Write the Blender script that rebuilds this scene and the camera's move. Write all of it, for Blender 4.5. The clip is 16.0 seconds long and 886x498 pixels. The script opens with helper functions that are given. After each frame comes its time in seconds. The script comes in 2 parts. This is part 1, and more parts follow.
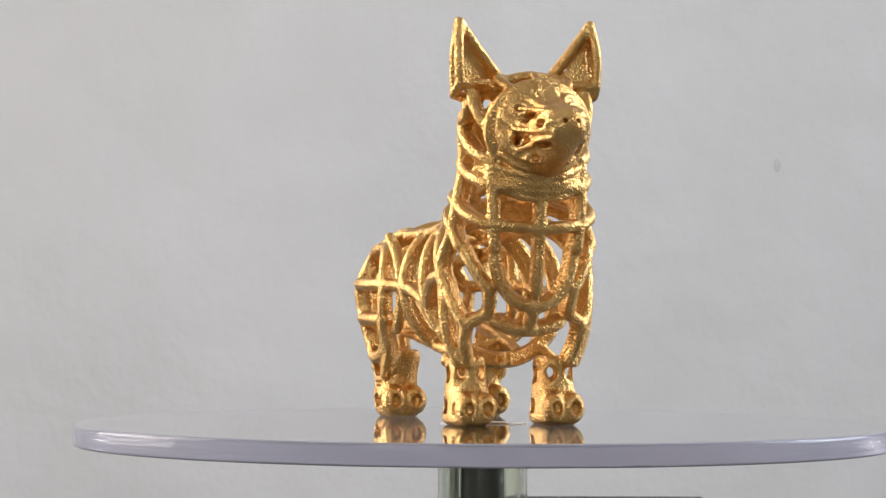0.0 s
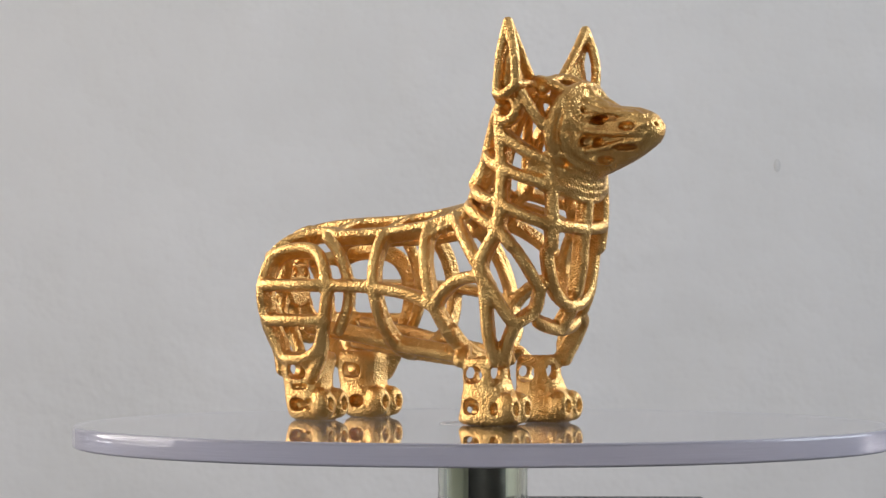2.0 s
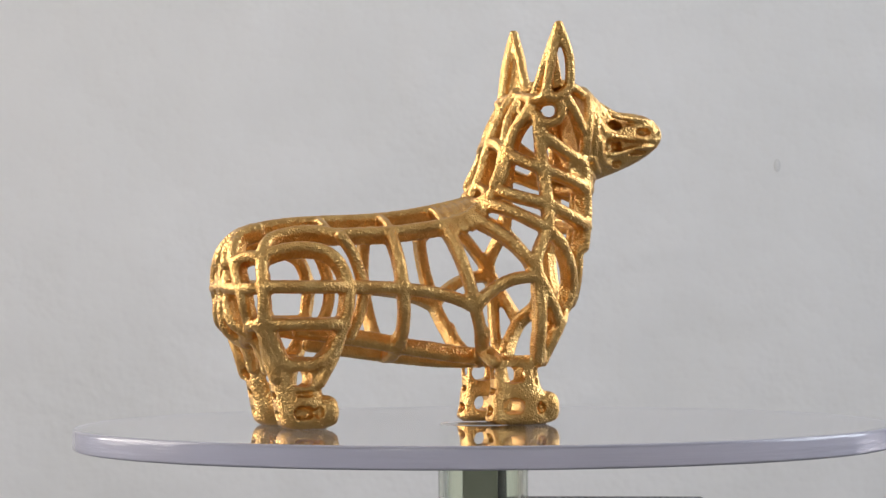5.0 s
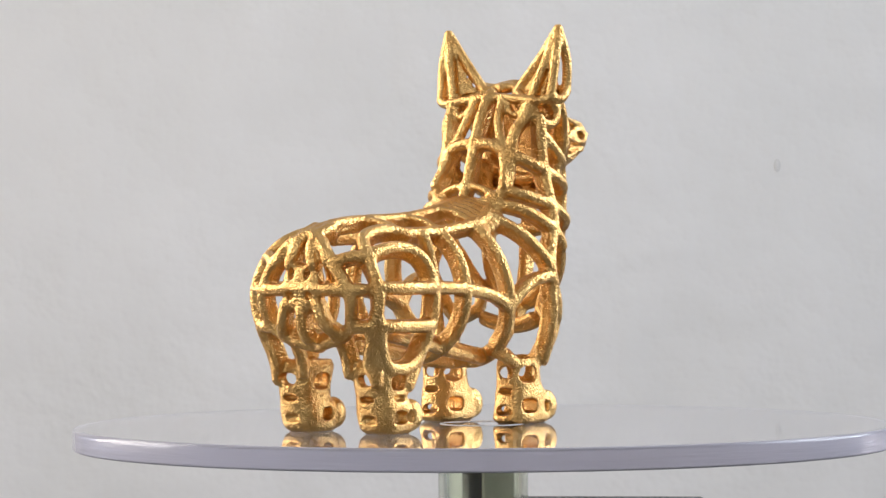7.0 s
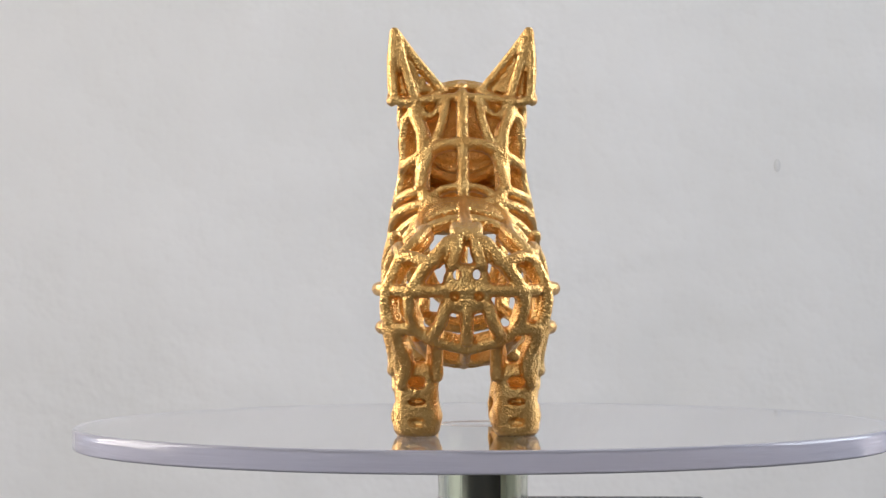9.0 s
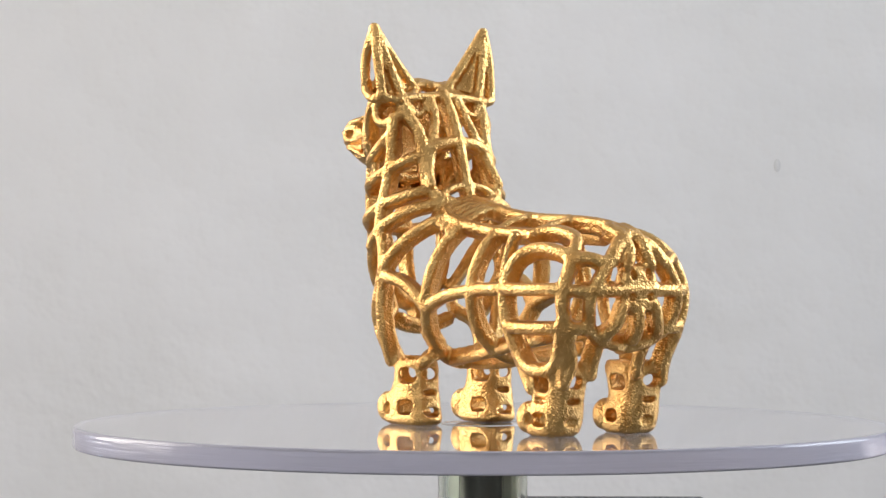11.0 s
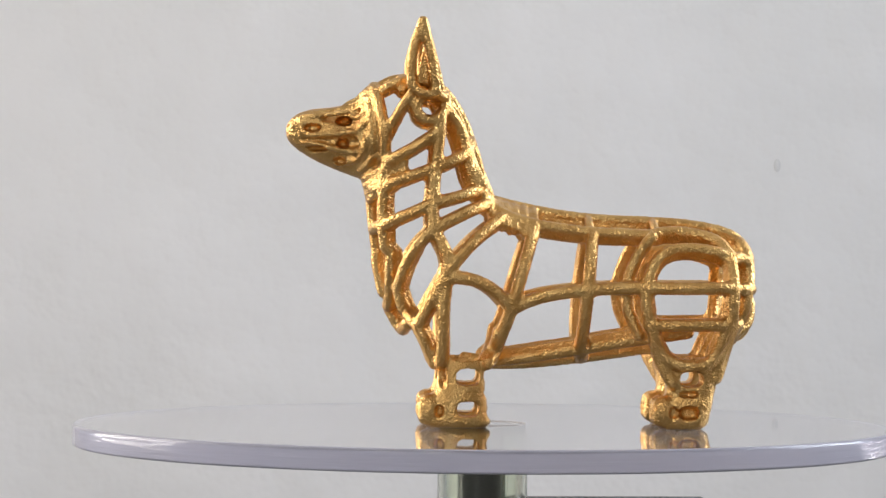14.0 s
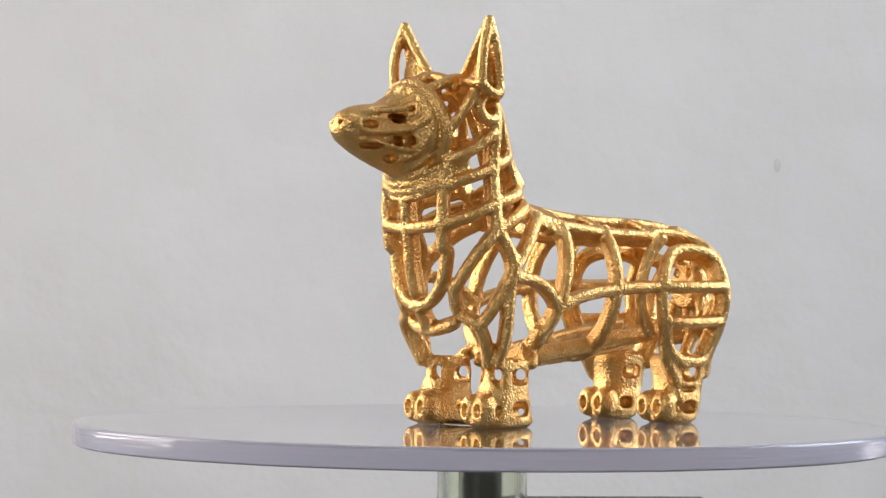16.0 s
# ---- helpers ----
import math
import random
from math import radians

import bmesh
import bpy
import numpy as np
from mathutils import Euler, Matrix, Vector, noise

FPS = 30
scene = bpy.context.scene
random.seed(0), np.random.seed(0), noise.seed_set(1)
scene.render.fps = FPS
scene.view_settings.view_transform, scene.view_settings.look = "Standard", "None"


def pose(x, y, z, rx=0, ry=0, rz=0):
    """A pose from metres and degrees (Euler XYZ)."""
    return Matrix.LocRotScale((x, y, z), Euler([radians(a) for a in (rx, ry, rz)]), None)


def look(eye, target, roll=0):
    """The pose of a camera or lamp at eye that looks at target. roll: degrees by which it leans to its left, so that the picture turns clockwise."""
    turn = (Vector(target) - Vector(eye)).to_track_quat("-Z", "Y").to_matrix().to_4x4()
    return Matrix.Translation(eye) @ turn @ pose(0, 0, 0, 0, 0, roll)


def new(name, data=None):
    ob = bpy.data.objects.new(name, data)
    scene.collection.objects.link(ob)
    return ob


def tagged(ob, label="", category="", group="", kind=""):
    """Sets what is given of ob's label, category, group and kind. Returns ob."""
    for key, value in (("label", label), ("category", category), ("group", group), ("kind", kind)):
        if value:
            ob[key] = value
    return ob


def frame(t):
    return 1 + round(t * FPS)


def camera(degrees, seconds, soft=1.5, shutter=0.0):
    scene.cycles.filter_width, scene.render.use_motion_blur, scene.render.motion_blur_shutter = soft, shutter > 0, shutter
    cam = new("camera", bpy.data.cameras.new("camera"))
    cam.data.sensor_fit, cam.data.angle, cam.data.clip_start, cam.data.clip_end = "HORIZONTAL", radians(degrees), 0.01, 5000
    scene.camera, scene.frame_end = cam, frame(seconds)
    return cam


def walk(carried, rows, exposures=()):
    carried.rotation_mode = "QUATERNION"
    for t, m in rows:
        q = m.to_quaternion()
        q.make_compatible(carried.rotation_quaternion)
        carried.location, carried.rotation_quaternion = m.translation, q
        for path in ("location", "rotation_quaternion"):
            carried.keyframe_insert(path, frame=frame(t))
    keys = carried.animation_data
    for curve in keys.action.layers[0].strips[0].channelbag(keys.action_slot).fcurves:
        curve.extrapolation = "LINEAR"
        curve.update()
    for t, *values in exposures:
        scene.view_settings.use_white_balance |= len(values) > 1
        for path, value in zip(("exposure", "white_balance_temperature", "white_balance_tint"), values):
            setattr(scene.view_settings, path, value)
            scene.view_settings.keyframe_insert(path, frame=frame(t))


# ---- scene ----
from mathutils.bvhtree import BVHTree

# ---- camera, standing still ----
cam = camera(15.72, 16.0)
EYE = pose(-0.0075, -0.5998, 0.0311, 90.143, 0, 0) @ pose(0, 0, 0, 0, 0, 0.126)
walk(cam, [(0, EYE), (16, EYE)],
     [(t, e - 0.02) for t, e in ((0, -0.06), (1, -0.17), (2, -0.19), (4.2, -0.14), (6.3, 0.08), (7, 0.11), (9, 0.1), (12.5, 0.1), (14, 0.1), (16, 0.06))])

# ---- light ----
world = bpy.data.worlds.new("world")
scene.world = world
world.use_nodes = True
sky = world.node_tree.nodes.new("ShaderNodeTexSky")
sky.sky_type, sky.sun_disc, sky.sun_elevation, sky.sun_rotation = "NISHITA", False, radians(35), radians(60)
world.node_tree.nodes["Background"].inputs["Strength"].default_value = 0.1
world.node_tree.links.new(sky.outputs[0], world.node_tree.nodes["Background"].inputs["Color"])


def area_light(name, m, width, height, power, colour):
    data = bpy.data.lights.new(name, "AREA")
    data.shape, data.size, data.size_y, data.energy, data.color = "RECTANGLE", width, height, power, colour
    ob = new(name, data)
    ob.matrix_world = m
    return ob


area_light("window_light_left", look((-0.99, 0.45, 0.45), (0, 0.45, 0.36)), 0.88, 0.88, 13.2, (1.0, 0.91, 0.84))
area_light("window_light_right", look((0.99, 0.45, 0.60), (0, 0.45, 0.55)), 0.88, 0.88, 12.3, (0.80, 0.88, 1.0))
# Added fill from above and in front; stands for no known window.
area_light("fill_light_front", look((-0.5, -1.39, 0.75), (0, 0, 0)), 0.6, 0.5, 4.0, (1.0, 0.96, 0.92))


# ---- materials ----
def material(name, colour, rough=0.5, metal=0.0):
    mat = bpy.data.materials.new(name)
    mat.use_nodes = True
    b = mat.node_tree.nodes["Principled BSDF"]
    b.inputs["Base Color"].default_value = (*colour, 1)
    b.inputs["Roughness"].default_value, b.inputs["Metallic"].default_value = rough, metal
    return mat


def grain(mat, scale, low, high, bump=0.0, distance=0.001, detail=4.0, fine=0.0, fine_scale=0.0):
    """Two scales of noise on the colour, and a bump."""
    nt = mat.node_tree
    b = nt.nodes["Principled BSDF"]
    co = nt.nodes.new("ShaderNodeTexCoord")
    n = nt.nodes.new("ShaderNodeTexNoise")
    n.inputs["Scale"].default_value, n.inputs["Detail"].default_value = scale, detail
    nt.links.new(co.outputs["Object"], n.inputs["Vector"])
    r = nt.nodes.new("ShaderNodeValToRGB")
    r.color_ramp.elements[0].position, r.color_ramp.elements[1].position = 0.35, 0.65
    r.color_ramp.elements[0].color, r.color_ramp.elements[1].color = (*low, 1), (*high, 1)
    nt.links.new(n.outputs["Fac"], r.inputs["Fac"])
    nt.links.new(r.outputs["Color"], b.inputs["Base Color"])
    if bump:
        u = nt.nodes.new("ShaderNodeBump")
        u.inputs["Strength"].default_value, u.inputs["Distance"].default_value = bump, distance
        src = n.outputs["Fac"]
        if fine:
            m2 = nt.nodes.new("ShaderNodeTexNoise")
            m2.inputs["Scale"].default_value, m2.inputs["Detail"].default_value = fine_scale, 3
            nt.links.new(co.outputs["Object"], m2.inputs["Vector"])
            mix = nt.nodes.new("ShaderNodeMath")
            mix.operation = "MULTIPLY_ADD"
            nt.links.new(m2.outputs["Fac"], mix.inputs[0])
            mix.inputs[1].default_value = fine
            nt.links.new(n.outputs["Fac"], mix.inputs[2])
            src = mix.outputs[0]
        nt.links.new(src, u.inputs["Height"])
        nt.links.new(u.outputs["Normal"], b.inputs["Normal"])
    return mat


gold = grain(material("grainy_gold", (1, 0.6, 0.2), 0.29, 1.0), 350, (0.78, 0.435, 0.140), (0.90, 0.575, 0.215))


def beads(mat, scale, height):
    """The beaded relief of sintered metal."""
    nt = mat.node_tree
    co = nt.nodes.new("ShaderNodeTexCoord")
    v = nt.nodes.new("ShaderNodeTexVoronoi")
    v.feature = "SMOOTH_F1"
    v.inputs["Smoothness"].default_value = 0.6
    v.inputs["Scale"].default_value = scale
    nt.links.new(co.outputs["Object"], v.inputs["Vector"])
    u = nt.nodes.new("ShaderNodeBump")
    u.invert = True
    u.inputs["Strength"].default_value, u.inputs["Distance"].default_value = 1.0, height
    nt.links.new(v.outputs["Distance"], u.inputs["Height"])
    nt.links.new(u.outputs["Normal"], nt.nodes["Principled BSDF"].inputs["Normal"])


beads(gold, 2800, 0.00016)
plaster = grain(material("white_plaster", (0.75, 0.74, 0.72), 0.85), 9, (0.725, 0.715, 0.705), (0.765, 0.755, 0.75), 0.45, 0.012, 2.5, 0.6, 32)
paint = grain(material("grey_paint", (0.2, 0.2, 0.2), 0.8), 6, (0.50, 0.50, 0.49), (0.57, 0.56, 0.54))
smudge = grain(material("grey_smudge", (0.5, 0.5, 0.5), 0.9), 900, (0.63, 0.625, 0.62), (0.67, 0.66, 0.65))
slab_grey = grain(material("unseen_slab_grey", (0.4, 0.4, 0.38), 0.6), 40, (0.13, 0.13, 0.12), (0.17, 0.17, 0.16))
black = grain(material("black_plastic", (0.02, 0.02, 0.02), 0.35), 300, (0.015, 0.015, 0.015), (0.03, 0.03, 0.03))
dark = grain(material("dark_grey_plastic", (0.1, 0.1, 0.1), 0.5), 200, (0.08, 0.08, 0.08), (0.13, 0.13, 0.13))
steel = material("polished_steel", (0.85, 0.86, 0.84), 0.12, 1.0)
cream = grain(material("cream_plastic", (0.8, 0.82, 0.7), 0.4), 250, (0.76, 0.78, 0.66), (0.84, 0.85, 0.74))
acrylic = material("clear_acrylic", (0.95, 0.94, 1.0), 0.02)
acrylic.node_tree.nodes["Principled BSDF"].inputs["Transmission Weight"].default_value = 1.0
acrylic.node_tree.nodes["Principled BSDF"].inputs["IOR"].default_value = 1.49


acrylic_stem = acrylic.copy()
acrylic_stem.name = "greenish_acrylic"
acrylic_stem.node_tree.nodes["Principled BSDF"].inputs["Base Color"].default_value = (0.93, 0.97, 0.86, 1)
acrylic_edge = material("acrylic_edge", (0.84, 0.83, 0.98), 0.09)
acrylic_edge.node_tree.nodes["Principled BSDF"].inputs["Transmission Weight"].default_value = 0.45
acrylic_edge.node_tree.nodes["Principled BSDF"].inputs["IOR"].default_value = 1.49


def lathe_lines(mat, fine, distance):
    """Faint lines that turning leaves round an edge."""
    nt = mat.node_tree
    co, stretch, n, u = (nt.nodes.new("ShaderNode" + k) for k in ("TexCoord", "Mapping", "TexNoise", "Bump"))
    stretch.inputs["Scale"].default_value = (60, 60, fine)
    n.inputs["Scale"].default_value, n.inputs["Detail"].default_value = 1.0, 3.0
    u.inputs["Strength"].default_value, u.inputs["Distance"].default_value = 1.0, distance
    nt.links.new(co.outputs["Object"], stretch.inputs["Vector"])
    nt.links.new(stretch.outputs["Vector"], n.inputs["Vector"])
    nt.links.new(n.outputs["Fac"], u.inputs["Height"])
    nt.links.new(u.outputs["Normal"], nt.nodes["Principled BSDF"].inputs["Normal"])


lathe_lines(acrylic_edge, 1300, 0.0001)
rim_glint = material("painted_rim_glint", (0.9, 0.9, 0.92), 0.3)


# ---- building helpers ----
def mesh_object(name, bm, mat, parent=None, smooth=False):
    me = bpy.data.meshes.new(name)
    bm.to_mesh(me)
    bm.free()
    for p in me.polygons:
        p.use_smooth = smooth
    me.materials.append(mat)
    ob = new(name, me)
    ob.parent = parent
    return ob


def part(name, bm, mat, parent, label="", smooth=False):
    ob = mesh_object(name, bm, mat, parent, smooth)
    return tagged(ob, label)


def box(x0, x1, y0, y1, z0, z1, bevel=0.0):
    bm = bmesh.new()
    bmesh.ops.create_cube(bm, size=1)
    for v in bm.verts:
        v.co = (x0 + (v.co.x + 0.5) * (x1 - x0), y0 + (v.co.y + 0.5) * (y1 - y0), z0 + (v.co.z + 0.5) * (z1 - z0))
    if bevel:
        bmesh.ops.bevel(bm, geom=bm.edges[:], offset=bevel, segments=3, profile=0.5, affect="EDGES")
    return bm


def lathe(profile, steps=96):
    """A turned solid from (radius, height) pairs, closed on the axis."""
    bm = bmesh.new()
    rings = []
    for r, z in profile:
        if r < 1e-6:
            rings.append([bm.verts.new((0, 0, z))])
        else:
            rings.append([bm.verts.new((r * math.cos(a), r * math.sin(a), z)) for a in np.arange(steps) * math.tau / steps])
    for p, q in zip(rings, rings[1:]):
        for i in range(steps):
            j = (i + 1) % steps
            if len(p) == 1:
                bm.faces.new((p[0], q[j], q[i]))
            elif len(q) == 1:
                bm.faces.new((p[i], p[j], q[0]))
            else:
                bm.faces.new((p[i], p[j], q[j], q[i]))
    bmesh.ops.recalc_face_normals(bm, faces=bm.faces)
    return bm


# ---- the room: a back wall in view, the rest added to bounce light ----
tagged(mesh_object("wall_back", box(-1.1, 1.1, 1.5, 1.6, -0.5, 1.6), plaster), "pale grey plastered wall with faint trowel marks", "wall", kind="structure")


def wall_with_opening(name, axis, at, span, hole):
    """A wall 0.1 thick in the plane axis = at, with one opening: span and hole are (low, high, bottom, top)."""
    bm = bmesh.new()
    a0, a1, b0, b1 = span
    h0, h1, g0, g1 = hole
    for p in ((a0, h0, b0, b1), (h1, a1, b0, b1), (h0, h1, b0, g0), (h0, h1, g1, b1)):
        c = box(at, at + 0.1, p[0], p[1], p[2], p[3]) if axis == "x" else box(p[0], p[1], at, at + 0.1, p[2], p[3])
        me = bpy.data.meshes.new("piece")
        c.to_mesh(me)
        c.free()
        bm.from_mesh(me)
        bpy.data.meshes.remove(me)
    return tagged(mesh_object(name, bm, paint), "unseen plain grey wall with a lamp opening, added to bounce light", "wall", kind="structure")


# Unseen walls, added to hold the lamps and give the gold grey reflections.
wall_with_opening("bounce_wall_left", "x", -1.1, (-1.4, 1.5, -0.4, 1.6), (0.0, 0.9, 0.0, 0.9))
wall_with_opening("bounce_wall_right", "x", 1.0, (-1.4, 1.5, -0.4, 1.6), (0.0, 0.9, 0.15, 1.05))
wall_with_opening("bounce_wall_front", "y", -1.5, (-1.1, 1.1, -0.4, 1.6), (-0.85, -0.15, 0.45, 1.05))
# Unseen white slab, added so light bounces down from above.
tagged(mesh_object("ceiling", box(-1.1, 1.1, -1.5, 1.6, 1.6, 1.7), plaster), "unseen white slab above, added for soft fill", "ceiling", kind="structure")
# Unseen dark slab, added so the gold's undersides reflect little light.
tagged(mesh_object("floor", box(-1.1, 1.1, -1.5, 1.5, -0.5, -0.4), slab_grey), "unseen dark grey slab below, added to darken undersides", "floor", kind="structure")
dent = lathe([(0, 0.0006), (0.0012, 0.0005), (0.0020, 0.0)], 20)
bmesh.ops.transform(dent, matrix=pose(0.211, 1.4998, 0.0915, 90, 0, 0) @ Matrix.Diagonal((1.1, 2.2, 1, 1)), verts=dent.verts)
tagged(mesh_object("wall_mark", dent, smudge, None, True), "small grey smudge on the plaster wall", "mark", kind="structure")

# ---- the turntable ----
R, THICK = 0.0763, 0.0040
turntable = tagged(new("display_turntable"), "clear acrylic disc on a polished stem, turning slowly", "turntable")
edge = [(R - 0.0007 + 0.0007 * math.sin(a), -0.0007 + 0.0007 * math.cos(a)) for a in np.linspace(0, math.pi / 2, 6)]
low = [(R - 0.0005 + 0.0005 * math.cos(a), -THICK + 0.0005 - 0.0005 * math.sin(a)) for a in np.linspace(0, math.pi / 2, 6)]
disc = part("disc", lathe([(0, 0), (0.04, 0), (R - 0.0015, 0)] + edge + low + [(R - 0.0014, -THICK), (0.04, -THICK), (0, -THICK)], 192), acrylic, turntable, "clear acrylic disc with a rounded lavender edge", True)
disc.data.materials.append(acrylic_edge)
for p in disc.data.polygons:
    p.material_index = int(p.center.x ** 2 + p.center.y ** 2 > (R - 0.0014) ** 2)
# Opaque pale colour stands in for the bright line on the clear rim.
collar = [(0.0078 + 0.0003 * math.cos(a), 0.00012 * math.sin(a)) for a in np.linspace(0, math.tau, 13)]
part("collar", lathe(collar), rim_glint, turntable, "thin ring where the stem meets the disc, coloured pale for its bright rim line", True)
part("hub", lathe([(0, -THICK - 0.0002), (0.0080, -THICK - 0.0002), (0.0080, -THICK - 0.0012), (0, -THICK - 0.0012)]), dark, turntable, "thin grey hub plate")
part("stem", lathe([(0.0066, -THICK - 0.0013), (0.0084, -THICK - 0.0013), (0.0084, -0.05), (0.0066, -0.05), (0.0066, -THICK - 0.0013)]), acrylic_stem, turntable, "clear tube stem")
core = lathe([(0, -THICK - 0.0016), (0.0038, -THICK - 0.0016), (0.0041, -THICK - 0.0020), (0.0041, -0.05), (0, -0.05)], 48)
bmesh.ops.translate(core, vec=(0.0004, 0, 0), verts=core.verts)
part("core", core, black, turntable, "black core inside the clear stem", True)
panel = box(0.0046, 0.0056, -0.0030, 0.0030, -0.05, -THICK - 0.0016, 0.0002)
bmesh.ops.rotate(panel, cent=(0, 0, 0), matrix=Matrix.Rotation(radians(-114), 3, "Z"), verts=panel.verts)
part("panel", panel, cream, turntable, "cream strip inside the stem")
base = tagged(mesh_object("turntable_base", box(0.0005, 0.0455, 0.012, 0.05, -0.052, -0.0172, 0.001), dark), "dark grey plastic motor housing of the turntable", "turntable base")

# ---- the dog figurine, lengths in millimetres: x forward, y to its left, z up ----
verts, faces = [], []


def add_solid(pts, quads):
    n = len(verts)
    verts.extend(tuple(p) for p in pts)
    faces.extend(tuple(i + n for i in q) for q in quads)


def loft_rings(rings):
    """Closed skin over rings of equal length."""
    pts = [p for r in rings for p in r]
    n = len(rings[0])
    quads = [(k * n + i, k * n + (i + 1) % n, (k + 1) * n + (i + 1) % n, (k + 1) * n + i) for k in range(len(rings) - 1) for i in range(n)]
    for k in (0, len(rings) - 1):
        c = len(pts)
        pts.append(np.mean(rings[k], axis=0))
        quads += [(c, k * n + (i + 1) % n, k * n + i) if k == 0 else (c, k * n + i, k * n + (i + 1) % n) for i in range(n)]
    return pts, quads


def between(stations, n):
    """Smooth rows between the stations."""
    s = np.array(stations, float)
    t = np.arange(len(s))
    return np.stack([smooth(s[:, k], np.linspace(0, len(s) - 1, n)) for k in range(s.shape[1])], 1)


def smooth(v, t):
    """Catmull-Rom through the values v at the parameters t."""
    v = np.asarray(v, float)
    i = np.clip(t.astype(int), 0, len(v) - 2)
    f = t - i
    g = np.concatenate([[2 * v[0] - v[1]], v, [2 * v[-1] - v[-2]]])
    a, b, c, d = g[i], g[i + 1], g[i + 2], g[i + 3]
    return b + 0.5 * f * (c - a + f * (2 * a - 5 * b + 4 * c - d + f * (3 * (b - c) + d - a)))


def hoops(n, e=1.0):
    a = np.arange(n) * math.tau / n
    c, s = np.cos(a), np.sin(a)
    return np.sign(c) * abs(c) ** e, np.sign(s) * abs(s) ** e


def along_x(stations, n=40, k=48, e=1.0):
    """Rings across x from stations (x, bottom, top, half width)."""
    c, s = hoops(k, e)
    return loft_rings([np.stack([np.full(k, x), w * c, (b + t) / 2 + (t - b) / 2 * s], 1) for x, b, t, w in between(stations, n)])


def along_z(stations, n=40, k=48, y=0.0, e=1.0):
    """Rings across z from stations (z, back, front, half width[, centre])."""
    c, s = hoops(k, e)
    return loft_rings([np.stack([(q[1] + q[2]) / 2 + (q[2] - q[1]) / 2 * c, (q[4] if len(q) > 4 else y) + q[3] * s, np.full(k, q[0])], 1) for q in between(stations, n)])


TORSO = [(-48.9, 22, 29, 3), (-48.4, 18.5, 32.5, 8), (-46.5, 16.6, 34.8, 11.5), (-43.8, 15.5, 36.2, 13.4), (-38, 15.2, 37.3, 14.0), (-31, 14.4, 37.8, 13.8),
         (-18, 12.5, 38.4, 13.2), (-6, 11.3, 40.4, 13.4), (2, 11.5, 42.6, 14.2), (8, 12.7, 44.4, 14.2), (12.6, 15.4, 44.6, 12.6), (16.0, 18.6, 44.6, 9.8), (18.5, 23.6, 44, 6.0), (20.0, 30, 42, 2.5)]
NECK = [(33, -4, 20.1, 13.4), (38, -2.6, 20.8, 12.8), (42, -0.8, 21.1, 12.0), (46, 1.0, 21.2, 11.2), (50, 2.2, 21.1, 10.9), (54, 3.6, 21.0, 11.2), (58, 5.4, 20.8, 11.4), (62, 8.4, 20.4, 10.5), (64.0, 12, 18.6, 5)]
HAUNCH = [(6, -42.6, -32, 3.8, 8.2), (9, -43, -31, 4.1, 8.2), (13, -43.5, -29.5, 4.7, 8.3), (19, -46, -26.5, 6.3, 8.4), (25, -47.3, -26, 7.2, 8.2), (31, -45.3, -27, 6.3, 7.2), (35, -42, -30, 4, 5)]
SHOULDER = [(8, -0.6, 9.2, 3.7, 8.6), (12, -1.0, 10.0, 4.1, 8.6), (18, -3, 13.5, 5.5, 8.4), (24, -4, 14, 5.9, 8.4), (30, -3, 13, 5.6, 8)]


def surface(*solids):
    v, f = [], []
    for p, q in solids:
        f += [tuple(i + len(v) for i in c) for c in q]
        v += [tuple(x) for x in p]
    return BVHTree.FromPolygons(v, f)


def mirrored(stations):
    return [(*q[:4], -q[4]) for q in stations]


torso = surface(along_x(TORSO))
whole = surface(along_x(TORSO), along_z(NECK, e=0.8), along_z(HAUNCH, e=0.75), along_z(mirrored(HAUNCH), e=0.75), along_z(SHOULDER), along_z(mirrored(SHOULDER)))


def tube(path, r=0.95, k=8):
    path = [Vector(p) for p in path]
    rings, up = [], None
    for i, p in enumerate(path):
        d = (path[min(i + 1, len(path) - 1)] - path[max(i - 1, 0)]).normalized()
        up = d.orthogonal() if up is None else up - d * up.dot(d)
        up = up.normalized()
        side_ = d.cross(up)
        rings += [[p + d * r * q + (up * math.cos(a) + side_ * math.sin(a)) * r * w for a in np.arange(k) * math.tau / k] for q, w in ((-0.9, 0.4), (-0.6, 0.8)) if i == 0]
        rings.append([p + (up * math.cos(a) + side_ * math.sin(a)) * r for a in np.arange(k) * math.tau / k])
        rings += [[p + d * r * q + (up * math.cos(a) + side_ * math.sin(a)) * r * w for a in np.arange(k) * math.tau / k] for q, w in ((0.6, 0.8), (0.9, 0.4)) if i == len(path) - 1]
    pts, quads = loft_rings([np.array([tuple(p) for p in ring]) for ring in rings])
    add_solid(pts, quads)


def curve(pts, step=0.8):
    p = np.array(pts, float)
    if len(p) == 2:
        p = np.array([p[0], (p[0] + p[1]) / 2, p[1]])
    length = np.linalg.norm(np.diff(p, axis=0), axis=1).sum()
    t = np.linspace(0, len(p) - 1, max(4, int(length / step)))
    return np.stack([smooth(p[:, k], t) for k in range(p.shape[1])], 1)


def cast(skin, start, way):
    """Where the ray meets the body, and how it faces there."""
    hit, n = skin.ray_cast(Vector(start), Vector(way))[:2]
    if hit is None:
        hit, n = skin.find_nearest(Vector(start) + Vector(way) * 60)[:2]
    return hit, n if n.dot(Vector(way)) < 0 else -n


def lay(places, r, mirror):
    """A strand on the skin, deeper than it is wide."""
    for s in (1, -1) if mirror else (1,):
        flip = Vector((1, s, 1))
        tube([p * flip for p, n in places], r)
        tube([(p - n * r) * flip for p, n in places], r * 0.86)


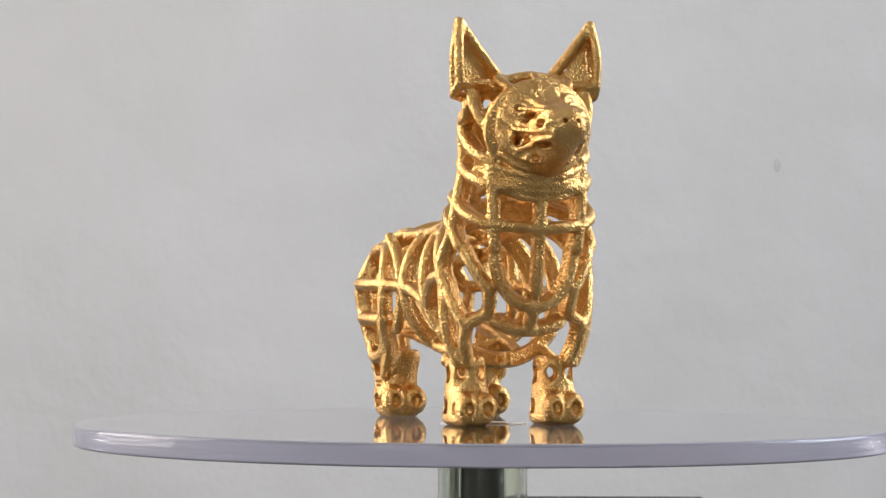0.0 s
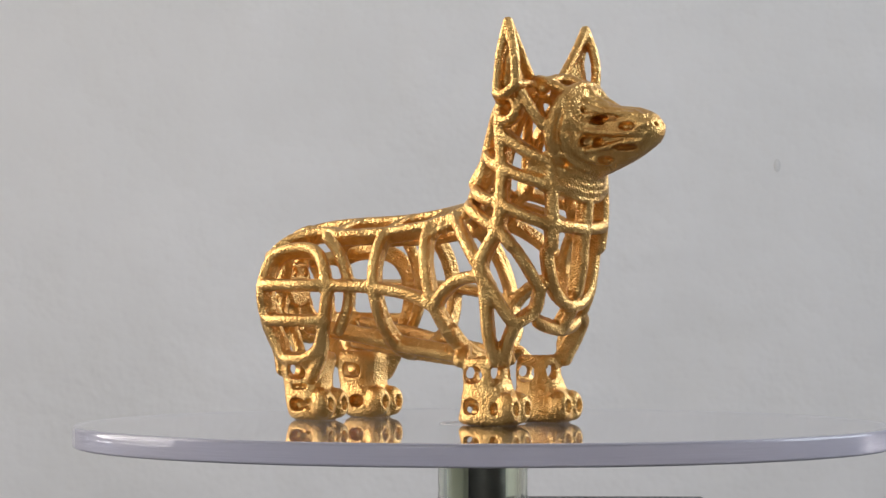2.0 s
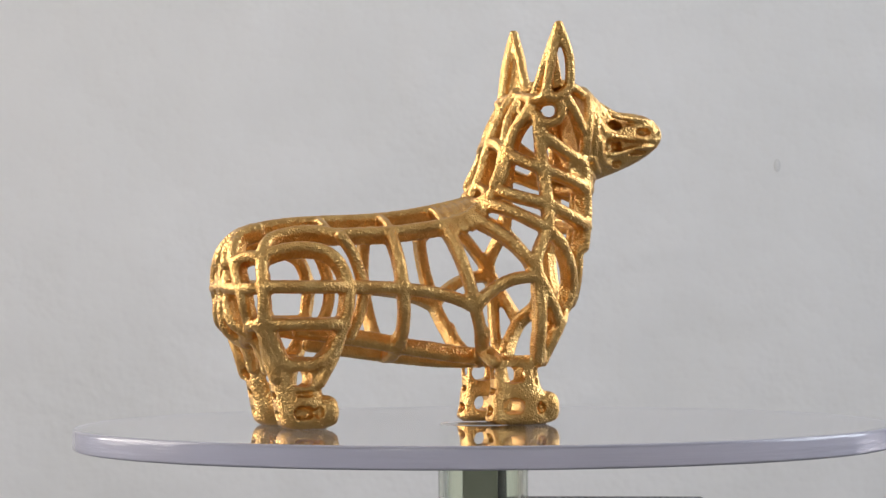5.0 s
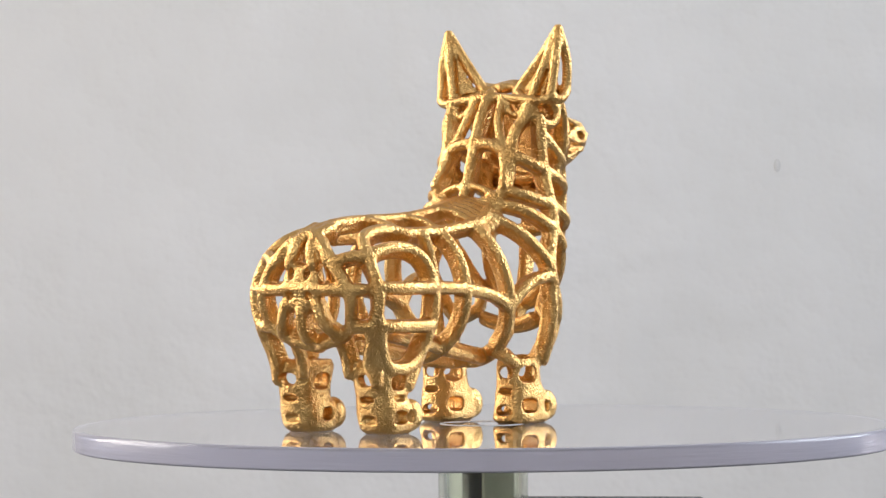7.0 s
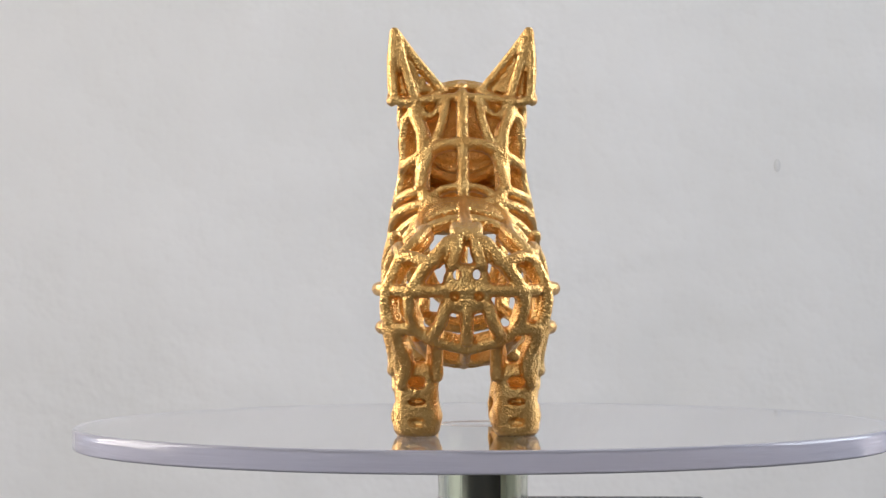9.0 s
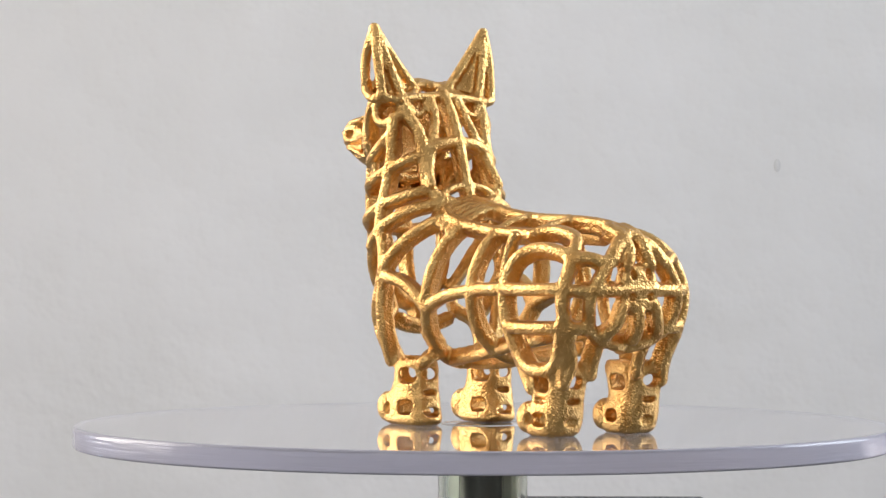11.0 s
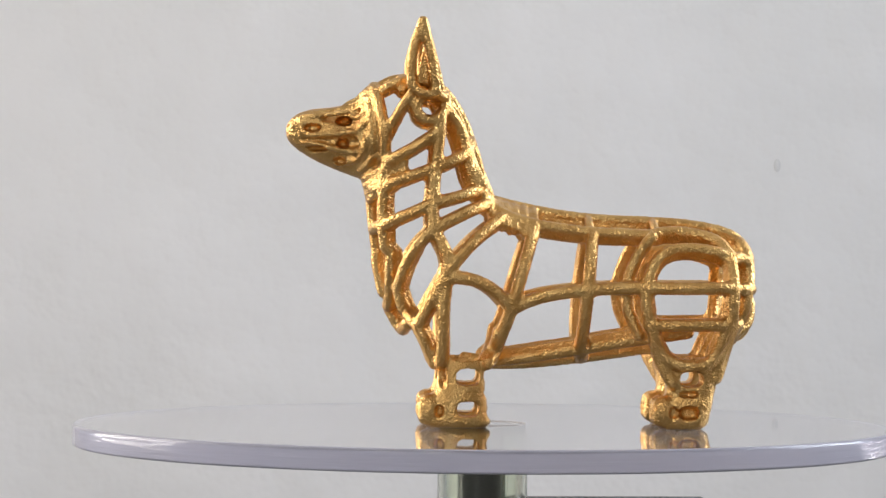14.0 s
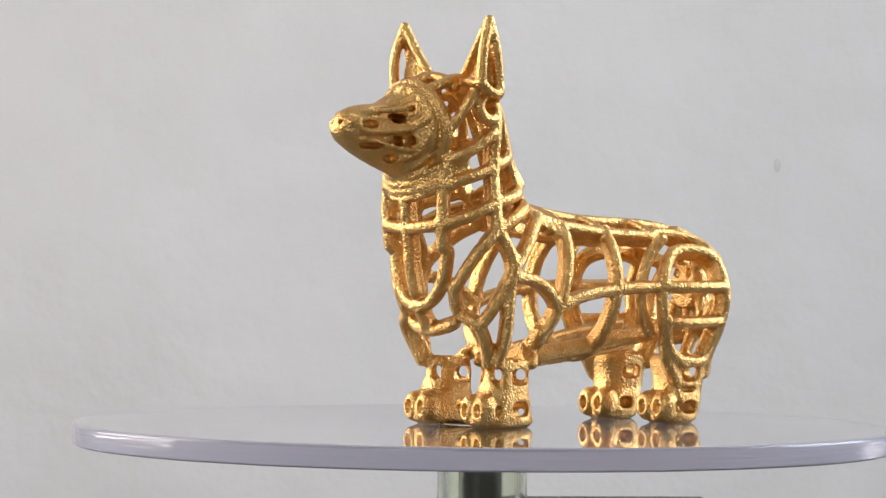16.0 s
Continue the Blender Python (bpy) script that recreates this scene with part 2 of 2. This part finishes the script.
def side(*pts, r=1.27, skin=None):
    """A strand drawn on both flanks by forward place and height, laid onto the body."""
    lay([cast(skin or whole, (x, 60, z), (0, -1, 0)) for x, z in curve(pts)], r, True)


def front(*pts, r=1.27, mirror=True):
    """A strand on the chest by side place and height."""
    lay([cast(whole, (80, y, z), (-1, 0, 0)) for y, z in curve(pts)], r, mirror)


def rear(*pts, r=1.25, mirror=True):
    lay([cast(whole, (-90, y, z), (1, 0, 0)) for y, z in curve(pts)], r, mirror)


def top(*pts, r=1.2, mirror=False):
    lay([cast(whole, (x, y, 90), (0, 0, -1)) for x, y in curve(pts)], r, mirror)


def under(*pts, r=1.15, mirror=False):
    lay([cast(torso, (x, y, -30), (0, 0, 1)) for x, y in curve(pts)], r, mirror)


def free(*pts, r=0.95, mirror=True):
    for s in (1, -1) if mirror else (1,):
        tube([(p[0], s * p[1], p[2]) for p in curve(pts)], r)


cuts_v, cuts_f = [], []


def cut(x, y, z, rx, ry, rz, e=0.75, axis="y", mirror=True):
    """A rounded hole along an axis, to be taken out of the solid parts."""
    w = "xyz".index(axis)
    u, v = [k for k in range(3) if k != w]
    c, q = hoops(16, e)
    for s in (1, -1) if mirror else (1,):
        n, centre, radii = len(cuts_v), (x, s * y, z), (rx, ry, rz)
        rings = []
        for b in np.linspace(-1.35, 1.35, 7):
            k = math.cos(b) ** 0.35
            ring = np.empty((16, 3))
            ring[:, w] = centre[w] + radii[w] * math.sin(b)
            ring[:, u], ring[:, v] = centre[u] + radii[u] * k * c, centre[v] + radii[v] * k * q
            rings.append(ring)
        p, f = loft_rings(rings)
        cuts_v.extend(tuple(v) for v in p)
        cuts_f.extend(tuple(i + n for i in c) for c in f)


# flank: rails, ribs and the haunch frame
side((-29.9, 35.3), (-24.4, 35.5), (-19.4, 35.7), (-14, 36.3), (-8.8, 37.1), (-4.1, 38.4), (-0.4, 40.8))
side((-44.7, 31.1), (-42.1, 34.4), (-36.9, 35.8), (-32.7, 35.9), (-29.9, 35.2), skin=torso)
free((-29.9, 12.4, 35.0), (-27.4, 11.8, 31.6), (-25.6, 11.5, 26.4), (-25.8, 11.4, 21.8), (-27.8, 11.6, 17.2), r=1.2)
free((-25.7, 11.4, 26.0), (-23.6, 12.4, 25.8), r=1.1)
side((-44.6, 25.9), (-36.9, 25.8), (-28.9, 25.8))
side((-44.4, 19.2), (-36.9, 19.1), (-29.4, 19.1))
side((-44.6, 20.2), (-44.7, 28.5), (-43.5, 31.5), (-39, 32.8), (-33.8, 32.6), (-30.6, 30.4), (-28.9, 25.9), (-29.1, 21.8), (-30.2, 17.6), (-31.7, 14.2), (-34, 12.2), (-36.9, 11.6), (-40, 11.9), (-41.6, 13.8), (-43.1, 17.1), (-44.6, 21.3))
side((-28.9, 25.8), (-24.4, 25.7), (-19, 25.4), (-11.9, 24.5), (-7.7, 23.3), (-4.4, 21.8))
side((-19.4, 35.7), (-18.9, 31.7), (-18.3, 25.4), (-17.8, 20.2), (-17.5, 14.8), (-17.7, 12.7))
side((-8.8, 37.1), (-7.2, 31.7), (-5.7, 26.5), (-4.4, 21.8))
side((-4.4, 21.8), (-2.7, 17.1), (-1.5, 13.5), (-0.2, 11.7))
side((-37, 17.6), (-33, 17.0), (-29, 16.4), (-22.3, 15.4), (-17.1, 14.4), (-10.8, 13.4), (-5.6, 12.6), (-0.9, 12.0), skin=torso, r=1.25)
side((-4.4, 21.8), (-1.7, 24.7), (1.7, 26.7), (5.3, 27.4), (7.4, 27.3))
side((-44.4, 19.2), (-43.9, 16), (-43.0, 12.5), (-42.0, 9.5))
side((-30.2, 17.6), (-31.2, 13.5), (-32.8, 10.4), (-34, 8.4))
# shoulder and chest
side((7.4, 27.5), (7.1, 30.1), (8.1, 32.9), (10, 36.1))
side((7.4, 27.5), (8, 22.3), (8.1, 16.1), (8.4, 11.7))
side((7.7, 27.3), (10, 23.3), (12.6, 18.5))
side((10, 36.1), (12.6, 33.4), (14.8, 29.6), (16.2, 25.2))
side((16.2, 25.2), (15.0, 21.6), (12.6, 18.5))
side((12.6, 18.5), (10.8, 15), (9.5, 11.7))
side((7.1, 28.8), (3.8, 32.7), (0.6, 35.8), (-2.7, 38.3))
side((10, 36.1), (5.8, 38.3), (2.7, 39.8), (-0.8, 41.2))
side((10, 40.9), (5.3, 42.1), (1.5, 43.5))
side((10, 40.9), (14.2, 38.9), (18.2, 37.2))
side((10, 36.1), (10.1, 40.9), (9.6, 47.6), (9, 53.5), (8.8, 57.1))
side((9.6, 47.4), (6.4, 48.7), (3.5, 50.4))
side((9.6, 47.4), (14.2, 45.7), (18.0, 44.4))
front((8.6, 47.5), (8.5, 44), (8.3, 38), (7.9, 33), (7.0, 28), (5.0, 24.2), (2.4, 22.4), (0, 22.0))
side((9.5, 53.7), (14.2, 50.6), (18.4, 48.4))
side((9.2, 61), (7.4, 57.9), (5.3, 54.5), (4, 50.4), (3, 46.2), (1.2, 43.1), (-0.8, 41))
# breast, back of the neck, spine, belly and rump
front((0, 45), (0, 40), (0, 30), (0, 24.5), mirror=False)
front((-9.5, 37), (-6, 36.6), (0, 36.2), (6, 36.6), (9.5, 37), mirror=False)
front((-9.5, 44), (-5, 43.6), (0, 43.4), (5, 43.6), (9.5, 44), mirror=False)
front((0, 22), (0, 19.5), (0, 17.6), mirror=False)
front((-6.2, 19.0), (-4, 18.2), (0, 17.6), (4, 18.2), (6.2, 19.0), mirror=False)
rear((0, 62), (0, 54), (0, 46), (0, 43), mirror=False)
rear((-8, 50), (-4, 52), (0, 52.4), (4, 52), (8, 50), mirror=False)
top((-31, 0), (-20, 0), (-10, 0), (-2, 0))
top((-31, 0), (-40, 0), (-46, 0))
for x, y in ((-31, 7), (-19, 9), (-8.8, 10), (-6.9, 9.8), (-5.2, 9.5), (-3.6, 9.2), (-2.2, 9), (-0.9, 8.4), (0.3, 7.6)):
    top((x, -y), (x, 0), (x, y), r=0.85)
under((-33, 0), (-18, 0), (-2, 0), (4, 0), r=1.0)
under((-18, -9), (-18, 0), (-18, 9))
under((-2, -11), (0, 0), (-2, 11))
rear((0, 35.5), (-5, 32), (-9, 26.5), (-9.8, 22.5), (-7.5, 18), (0, 15.5), mirror=False)
rear((0, 35.5), (5, 32), (9, 26.5), (9.8, 22.5), (7.5, 18), (0, 15.5), mirror=False)
rear((-11.9, 25.6), (-8, 25.6), (0, 25.8), (8, 25.6), (11.9, 25.6), mirror=False)
rear((3.6, 23), (4.6, 20), (6.2, 17.6))
add_solid(*along_x([(-46.2, 21.8, 30.0, 3.2), (-47.8, 21.4, 30.4, 4.2), (-49.2, 21.9, 29.9, 4.0), (-49.8, 23.0, 28.6, 3.1)], 8, 24, e=0.7))
cut(-48.5, 1.7, 28.4, 4.0, 0.75, 1.0, 1.0, "x")
cut(-50.2, 2.1, 24.6, 1.5, 0.9, 0.8, 1.0, "x")
rear((1.7, 36.4), (1.7, 33), (2.6, 30), r=1.3)
rear((5.4, 30.8), (4.4, 32.6), (3.2, 34))
rear((0, 22), (0, 17), mirror=False)
rear((7.2, 30.5), (9.5, 31.4), (11.6, 30.8))
rear((9.0, 19), (12.2, 19.2))
rear((12.2, 19.2), (11.8, 16), (11.3, 10.8))
rear((5.4, 17.4), (5.2, 15), (5.2, 10.8))


def leg(stations, toe, mid, back, wide, girth):
    """A short boxy leg with a two-toed paw: solid, then pierced by windows and toe pits."""
    for sy in (1, -1):
        add_solid(*along_z([(*q[:3], q[3] * girth, sy * wide) for q in stations], 30, 32, e=0.72))
        for dy in (-2.1 * girth, 2.1 * girth):
            x = toe - 2.0
            add_solid(*along_x([(x - 2.4, 1.6, 4.6, 1.2), (x - 1.4, 0.6, 5.8, 2.1 * girth), (x, 0.3, 6.2, 2.4 * girth), (x + 1.4, 0.7, 5.6, 2.0 * girth), (x + 2.0, 1.8, 4.4, 1.0)], 10, 20))
            n = len(verts)
            m = 10 * 20 + 2
            verts[n - m:] = [(v[0], v[1] + sy * wide + dy, v[2]) for v in verts[n - m:]]
    for y in (wide - 2.1 * girth, wide + 2.1 * girth):
        cut(toe + 0.1, y, 3.2, 1.3, 0.95, 1.35, 1.0, "x")
    cut(mid, wide, 9.2, 2.3, 6, 1.6, 0.6)
    cut(toe - 3.9, wide + 4.4 * girth, 3.1, 0.85, 1.3, 1.25, 1.0)
    for z, h in ((9.6, 1.1), (6.2, 0.55), (2.5, 0.9)):
        cut(back, wide, z, 1.8, 1.7, h, 0.8, "x")


leg([(0, 0.2, 10.4, 3.5), (0.9, -0.9, 11.8, 4.4), (3, -0.4, 11.6, 4.4), (5.6, -0.1, 10.6, 4.2), (7, 0.2, 9.4, 4.0), (10, 0.1, 8.9, 3.9), (12.0, 0.4, 8.8, 3.6), (12.8, 1.0, 8.2, 3.0)],
    12.5, 3.4, -0.2, 8.6, 0.88)
cut(3.4, 8.8, 3.4, 2.1, 6, 1.5, 0.55)
cut(8.8, 7.0, 9.6, 1.6, 0.95, 1.4, 0.7, "x")
cut(8.0, 12.8, 9.0, 0.75, 2.2, 2.0, 0.7)
cut(8.8, 10.6, 9.6, 1.6, 0.95, 1.4, 0.7, "x")
cut(4.4, 8.8, 12.0, 3.2, 2.7, 4.4, 0.6, "z")
leg([(0, -39.4, -32.0, 3.2), (0.9, -40.6, -31.2, 3.9), (3, -41.2, -31.2, 4.3), (5.0, -41.6, -32.0, 4.1), (6.4, -41.9, -32.8, 3.8), (9, -42.3, -32.8, 4.0), (11.6, -42.4, -32.2, 4.3), (13.0, -41.8, -32.6, 3.9)],
    -30.2, -37.4, -42.0, 8.7, 1.02)
cut(-37.0, 13.4, 3.0, 1.9, 2.6, 1.3, 0.7)
cut(-36.8, 13.4, 6.4, 2.2, 2.0, 0.55, 0.8)
cut(-36.0, 5.0, 3.2, 1.7, 1.6, 1.2, 0.8)
cut(-37.4, 9.0, 11.8, 3.4, 2.8, 4.2, 0.6, "z")

# head: a thick face mask with a long muzzle, cheek straps and ears
MUZZLE = [(19.4, 46.8, 62.4, 7.8), (20.4, 45.3, 63.0, 8.6), (21.6, 45.1, 62.5, 8.3), (22.8, 45.3, 61.5, 7.2), (24.2, 45.7, 60.2, 5.7), (26.7, 46.6, 59.1, 4.7), (29.2, 47.6, 58.6, 4.3), (32.2, 49.0, 58.3, 4.0), (34.8, 50.6, 57.5, 3.5), (36.4, 52.0, 56.2, 2.6), (37.1, 53.3, 55.0, 1.2)]
add_solid(*along_x(MUZZLE, 48, 40))
skull = surface(along_x(MUZZLE), along_z(NECK, e=0.8))
tube([(19.9 + 1.0 * math.cos(a) - 0.9 * math.sin(a) ** 2, 9.3 * math.sin(a), 54.2 + 8.2 * math.cos(a)) for a in np.linspace(0, math.tau, 56)], 1.15)
tube([(21.6 + 0.7 * math.cos(a) - 0.5 * math.sin(a) ** 2, 8.2 * math.sin(a), 54.0 + 7.4 * math.cos(a)) for a in np.linspace(0, math.tau, 48)], 0.8)


def loop(y, z, w, h, r):
    """A raised ring on the face, drawn from the front."""
    lay([cast(skull, (60, y + w * math.cos(a), z + h * math.sin(a)), (-1, 0, 0)) for a in np.linspace(0, math.tau, 22)], r, True)


def loop_side(x, z, w, h, r, skin):
    """A raised ring drawn from the flank."""
    lay([cast(skin, (x + w * math.cos(a), 60, z + h * math.sin(a)), (0, -1, 0)) for a in np.linspace(0, math.tau, 26)], r, True)


def face(*pts, r=0.6):
    """A raised line on the face, drawn from the front."""
    lay([cast(skull, (60, y, z), (-1, 0, 0)) for y, z in curve(pts)], r, True)


# eyes, brows, nose bridge and lips
loop(5.0, 57.6, 2.7, 2.5, 0.6)
loop(5.0, 57.6, 1.15, 1.0, 0.55)
cut(23.6, 5.0, 57.6, 2.2, 0.5, 0.45, 1.0, "x")
loop(5.6, 52.0, 1.1, 1.5, 0.55)
cut(24.0, 5.6, 52.0, 2.2, 0.55, 0.9, 1.0, "x")
face((0.9, 62.0), (1.7, 60.8), (1.3, 59.4), (2.2, 58.4), r=0.6)
face((2.4, 61.6), (4.4, 61.2), (6.6, 59.6), r=0.55)
face((3.0, 55.0), (4.6, 54.2), (6.6, 54.6), (7.8, 56.4), r=0.6)
face((2.8, 48.2), (5.0, 49.0), (7.0, 50.6), (7.9, 53.0), r=0.65)
face((3.6, 46.8), (6.0, 48.0), (7.8, 50.0), r=0.5)
loop_side(32.2, 54.7, 2.3, 1.3, 0.6, skull)
cut(32.2, 4.3, 54.7, 1.7, 1.5, 0.75, 1.0)
cut(26.4, 5.4, 55.9, 1.7, 4.6, 0.95, 1.0)
cut(26.6, 5.6, 51.8, 1.2, 3.0, 0.95, 1.0)
cut(27.2, 4.4, 48.6, 1.5, 2.2, 0.75, 1.0)
cut(31.4, 3.4, 50.9, 2.6, 1.6, 0.55, 1.0)
cut(33.4, 4.6, 52.55, 3.4, 1.7, 0.28, 1.0)
free((24.6, 6.5, 53.9), (28.6, 4.9, 53.5), (32, 4.4, 53.3), (35.6, 2.6, 53.3), r=0.55)
free((24.8, 5.8, 50.2), (28.8, 4.6, 51.0), (32.4, 3.9, 51.9), (35.2, 2.2, 52.2), r=0.6)
free((25.6, 5.6, 57.6), (29, 4.2, 57.2), (32.4, 3.6, 56.9), (34.8, 2.4, 56.4), r=0.55)
cut(36.2, 1.2, 55.0, 1.0, 0.5, 0.5, 1.0, "x")
cut(35.4, 1.3, 52.2, 1.0, 0.55, 0.4, 1.0, "x")
# throat folds
for k in range(4):
    z = 46.6 - 1.3 * k
    free((15.4 - k * 0.2, 10.2, z + 3.0), (19.6 - 0.1 * k, 7.4, z + 0.5), (22.0 - 0.3 * k, 3.6, z - 0.9), (22.6 - 0.35 * k, 0, z - 1.2), r=0.78)
# cheek strap from the ear to the jaw, and the ring below the ear
side((13.2, 62.0), (15.6, 58.6), (18.6, 53.6), (21.2, 49.6), r=1.05)
loop_side(10.7, 58.3, 2.5, 2.3, 1.1, whole)
# crown: the outer arch, the midline and the brow bars
free((13.5, 5, 63.6), (16.6, 6.6, 63.0), (19.6, 5.4, 61.4), r=1.1)
free((11.6, 0, 63.2), (15.4, 0, 63.9), (17.6, 0, 63.6), (19.8, 0, 62.5), (22, 0, 61.0), mirror=False, r=1.1)
free((12, 9, 61.5), (12.8, 0, 63.5), (12, -9, 61.5), mirror=False)
free((8, 10, 60.4), (7.9, 0, 61.3), (8, -10, 60.4), mirror=False)
free((7.9, 3, 60.8), (5.4, 3.7, 56.6), (4.0, 5.4, 52.2), (2.4, 7.2, 47.5), (1.0, 7.9, 44.6), r=1.05)
free((15.6, 6.6, 61.8), (15.6, 4.4, 63.0), (15.6, 0, 63.8), (15.6, -4.4, 63.0), (15.6, -6.6, 61.8), r=1.3, mirror=False)
# ears: hollow pyramids of five rims round a sunken core
T, A, B, M, C = (12.2, 12.8, 74.0), (14.2, 13.2, 62.4), (9.6, 12.7, 61.0), (8.6, 8.9, 60.6), (11.6, 3.6, 62.4)
for p, m, q in ((T, (14.0, 13.4, 68.2), A), (T, (10.7, 13.1, 68.0), B), (T, (10.3, 11.0, 67.4), M), (T, (12.1, 8.9, 68.8), C),
                (A, (11.8, 13.5, 60.7), B), (B, (8.8, 10.8, 60.3), M), (M, (9.6, 6.2, 61.2), C), (C, (13.6, 8.2, 62.6), A)):
    free(p, m, q, r=1.0)
free(C, (14.2, 3.8, 63.4), (15.6, 5.2, 62.8), r=1.1)
free((8.4, 8.8, 60.4), (7.2, 6.2, 57.6), (8.0, 3.0, 60.8), r=0.8)
for s in (1, -1):
    g = np.mean([T, A, B, M, C], axis=0)
    core_points = [g + 0.72 * (np.array(q) - g) for q in (T, A, B, M, C)]
    add_solid([(v[0], s * v[1], v[2]) for v in core_points], [(0, 1, 2), (0, 2, 3), (0, 3, 4), (0, 4, 1), (1, 4, 3, 2)])


def solid(name, v, f, voxel):
    me = bpy.data.meshes.new(name)
    me.from_pydata([(x * 0.001, (y + 3.55) * 0.001, z * 0.001) for x, y, z in v], [], f)
    ob = new(name, me)
    mod = ob.modifiers.new("fuse", "REMESH")
    mod.mode, mod.voxel_size = "VOXEL", voxel
    return ob


def baked(ob):
    bpy.context.view_layer.update()
    me = bpy.data.meshes.new_from_object(ob.evaluated_get(bpy.context.evaluated_depsgraph_get()))
    return me


holes = solid("holes", cuts_v, cuts_f, 0.0003)
raw = solid("raw", verts, faces, 0.00025)
mod = raw.modifiers.new("pierce", "BOOLEAN")
mod.operation, mod.object, mod.solver = "DIFFERENCE", holes, "MANIFOLD"
mod = raw.modifiers.new("fuse_again", "REMESH")
mod.mode, mod.voxel_size = "VOXEL", 0.00025
mod = raw.modifiers.new("soften", "SMOOTH")
mod.factor, mod.iterations = 0.5, 5
made = baked(raw)
for ob in (raw, holes):
    bpy.data.objects.remove(ob)
made.name = "dog_figurine"
# the sintered grain of the metal
co, nn = np.empty(len(made.vertices) * 3), np.empty(len(made.vertices) * 3)
made.vertices.foreach_get("co", co)
made.vertex_normals.foreach_get("vector", nn)
co, nn = co.reshape(-1, 3), nn.reshape(-1, 3)
rough = np.array([0.3 * noise.noise(Vector(c) * 1400) + 0.7 * noise.noise(Vector(c) * 2800) for c in co]) + np.random.uniform(-0.2, 0.2, len(co))
made.attributes["position"].data.foreach_set("vector", (co + nn * rough[:, None] * 0.00009).astype(np.float32).ravel())
made.update()
made.materials.clear()
made.materials.append(gold)
for p in made.polygons:
    p.use_smooth, p.material_index = True, 0
dog = tagged(new("dog_figurine", made), "openwork gold corgi figurine of grainy cast strands", "figurine")


def spin(t):
    """The pose of what turns on the table, leaning a little with the disc."""
    drift = np.interp(t, (0, 1, 4, 6.5, 8, 9, 11.5, 13, 15, 16), (0.5, 0.0, -0.2, -1.2, -0.8, -0.1, 0.6, 1.0, 0.9, 0.4))
    return pose(0, 0, 0, -0.315, -0.372, -72.0 + 18.052 * t + float(drift))


def motions():
    rows = [(k / 4, spin(k / 4)) for k in range(65)]
    walk(turntable, rows)
    walk(dog, rows)


motions()
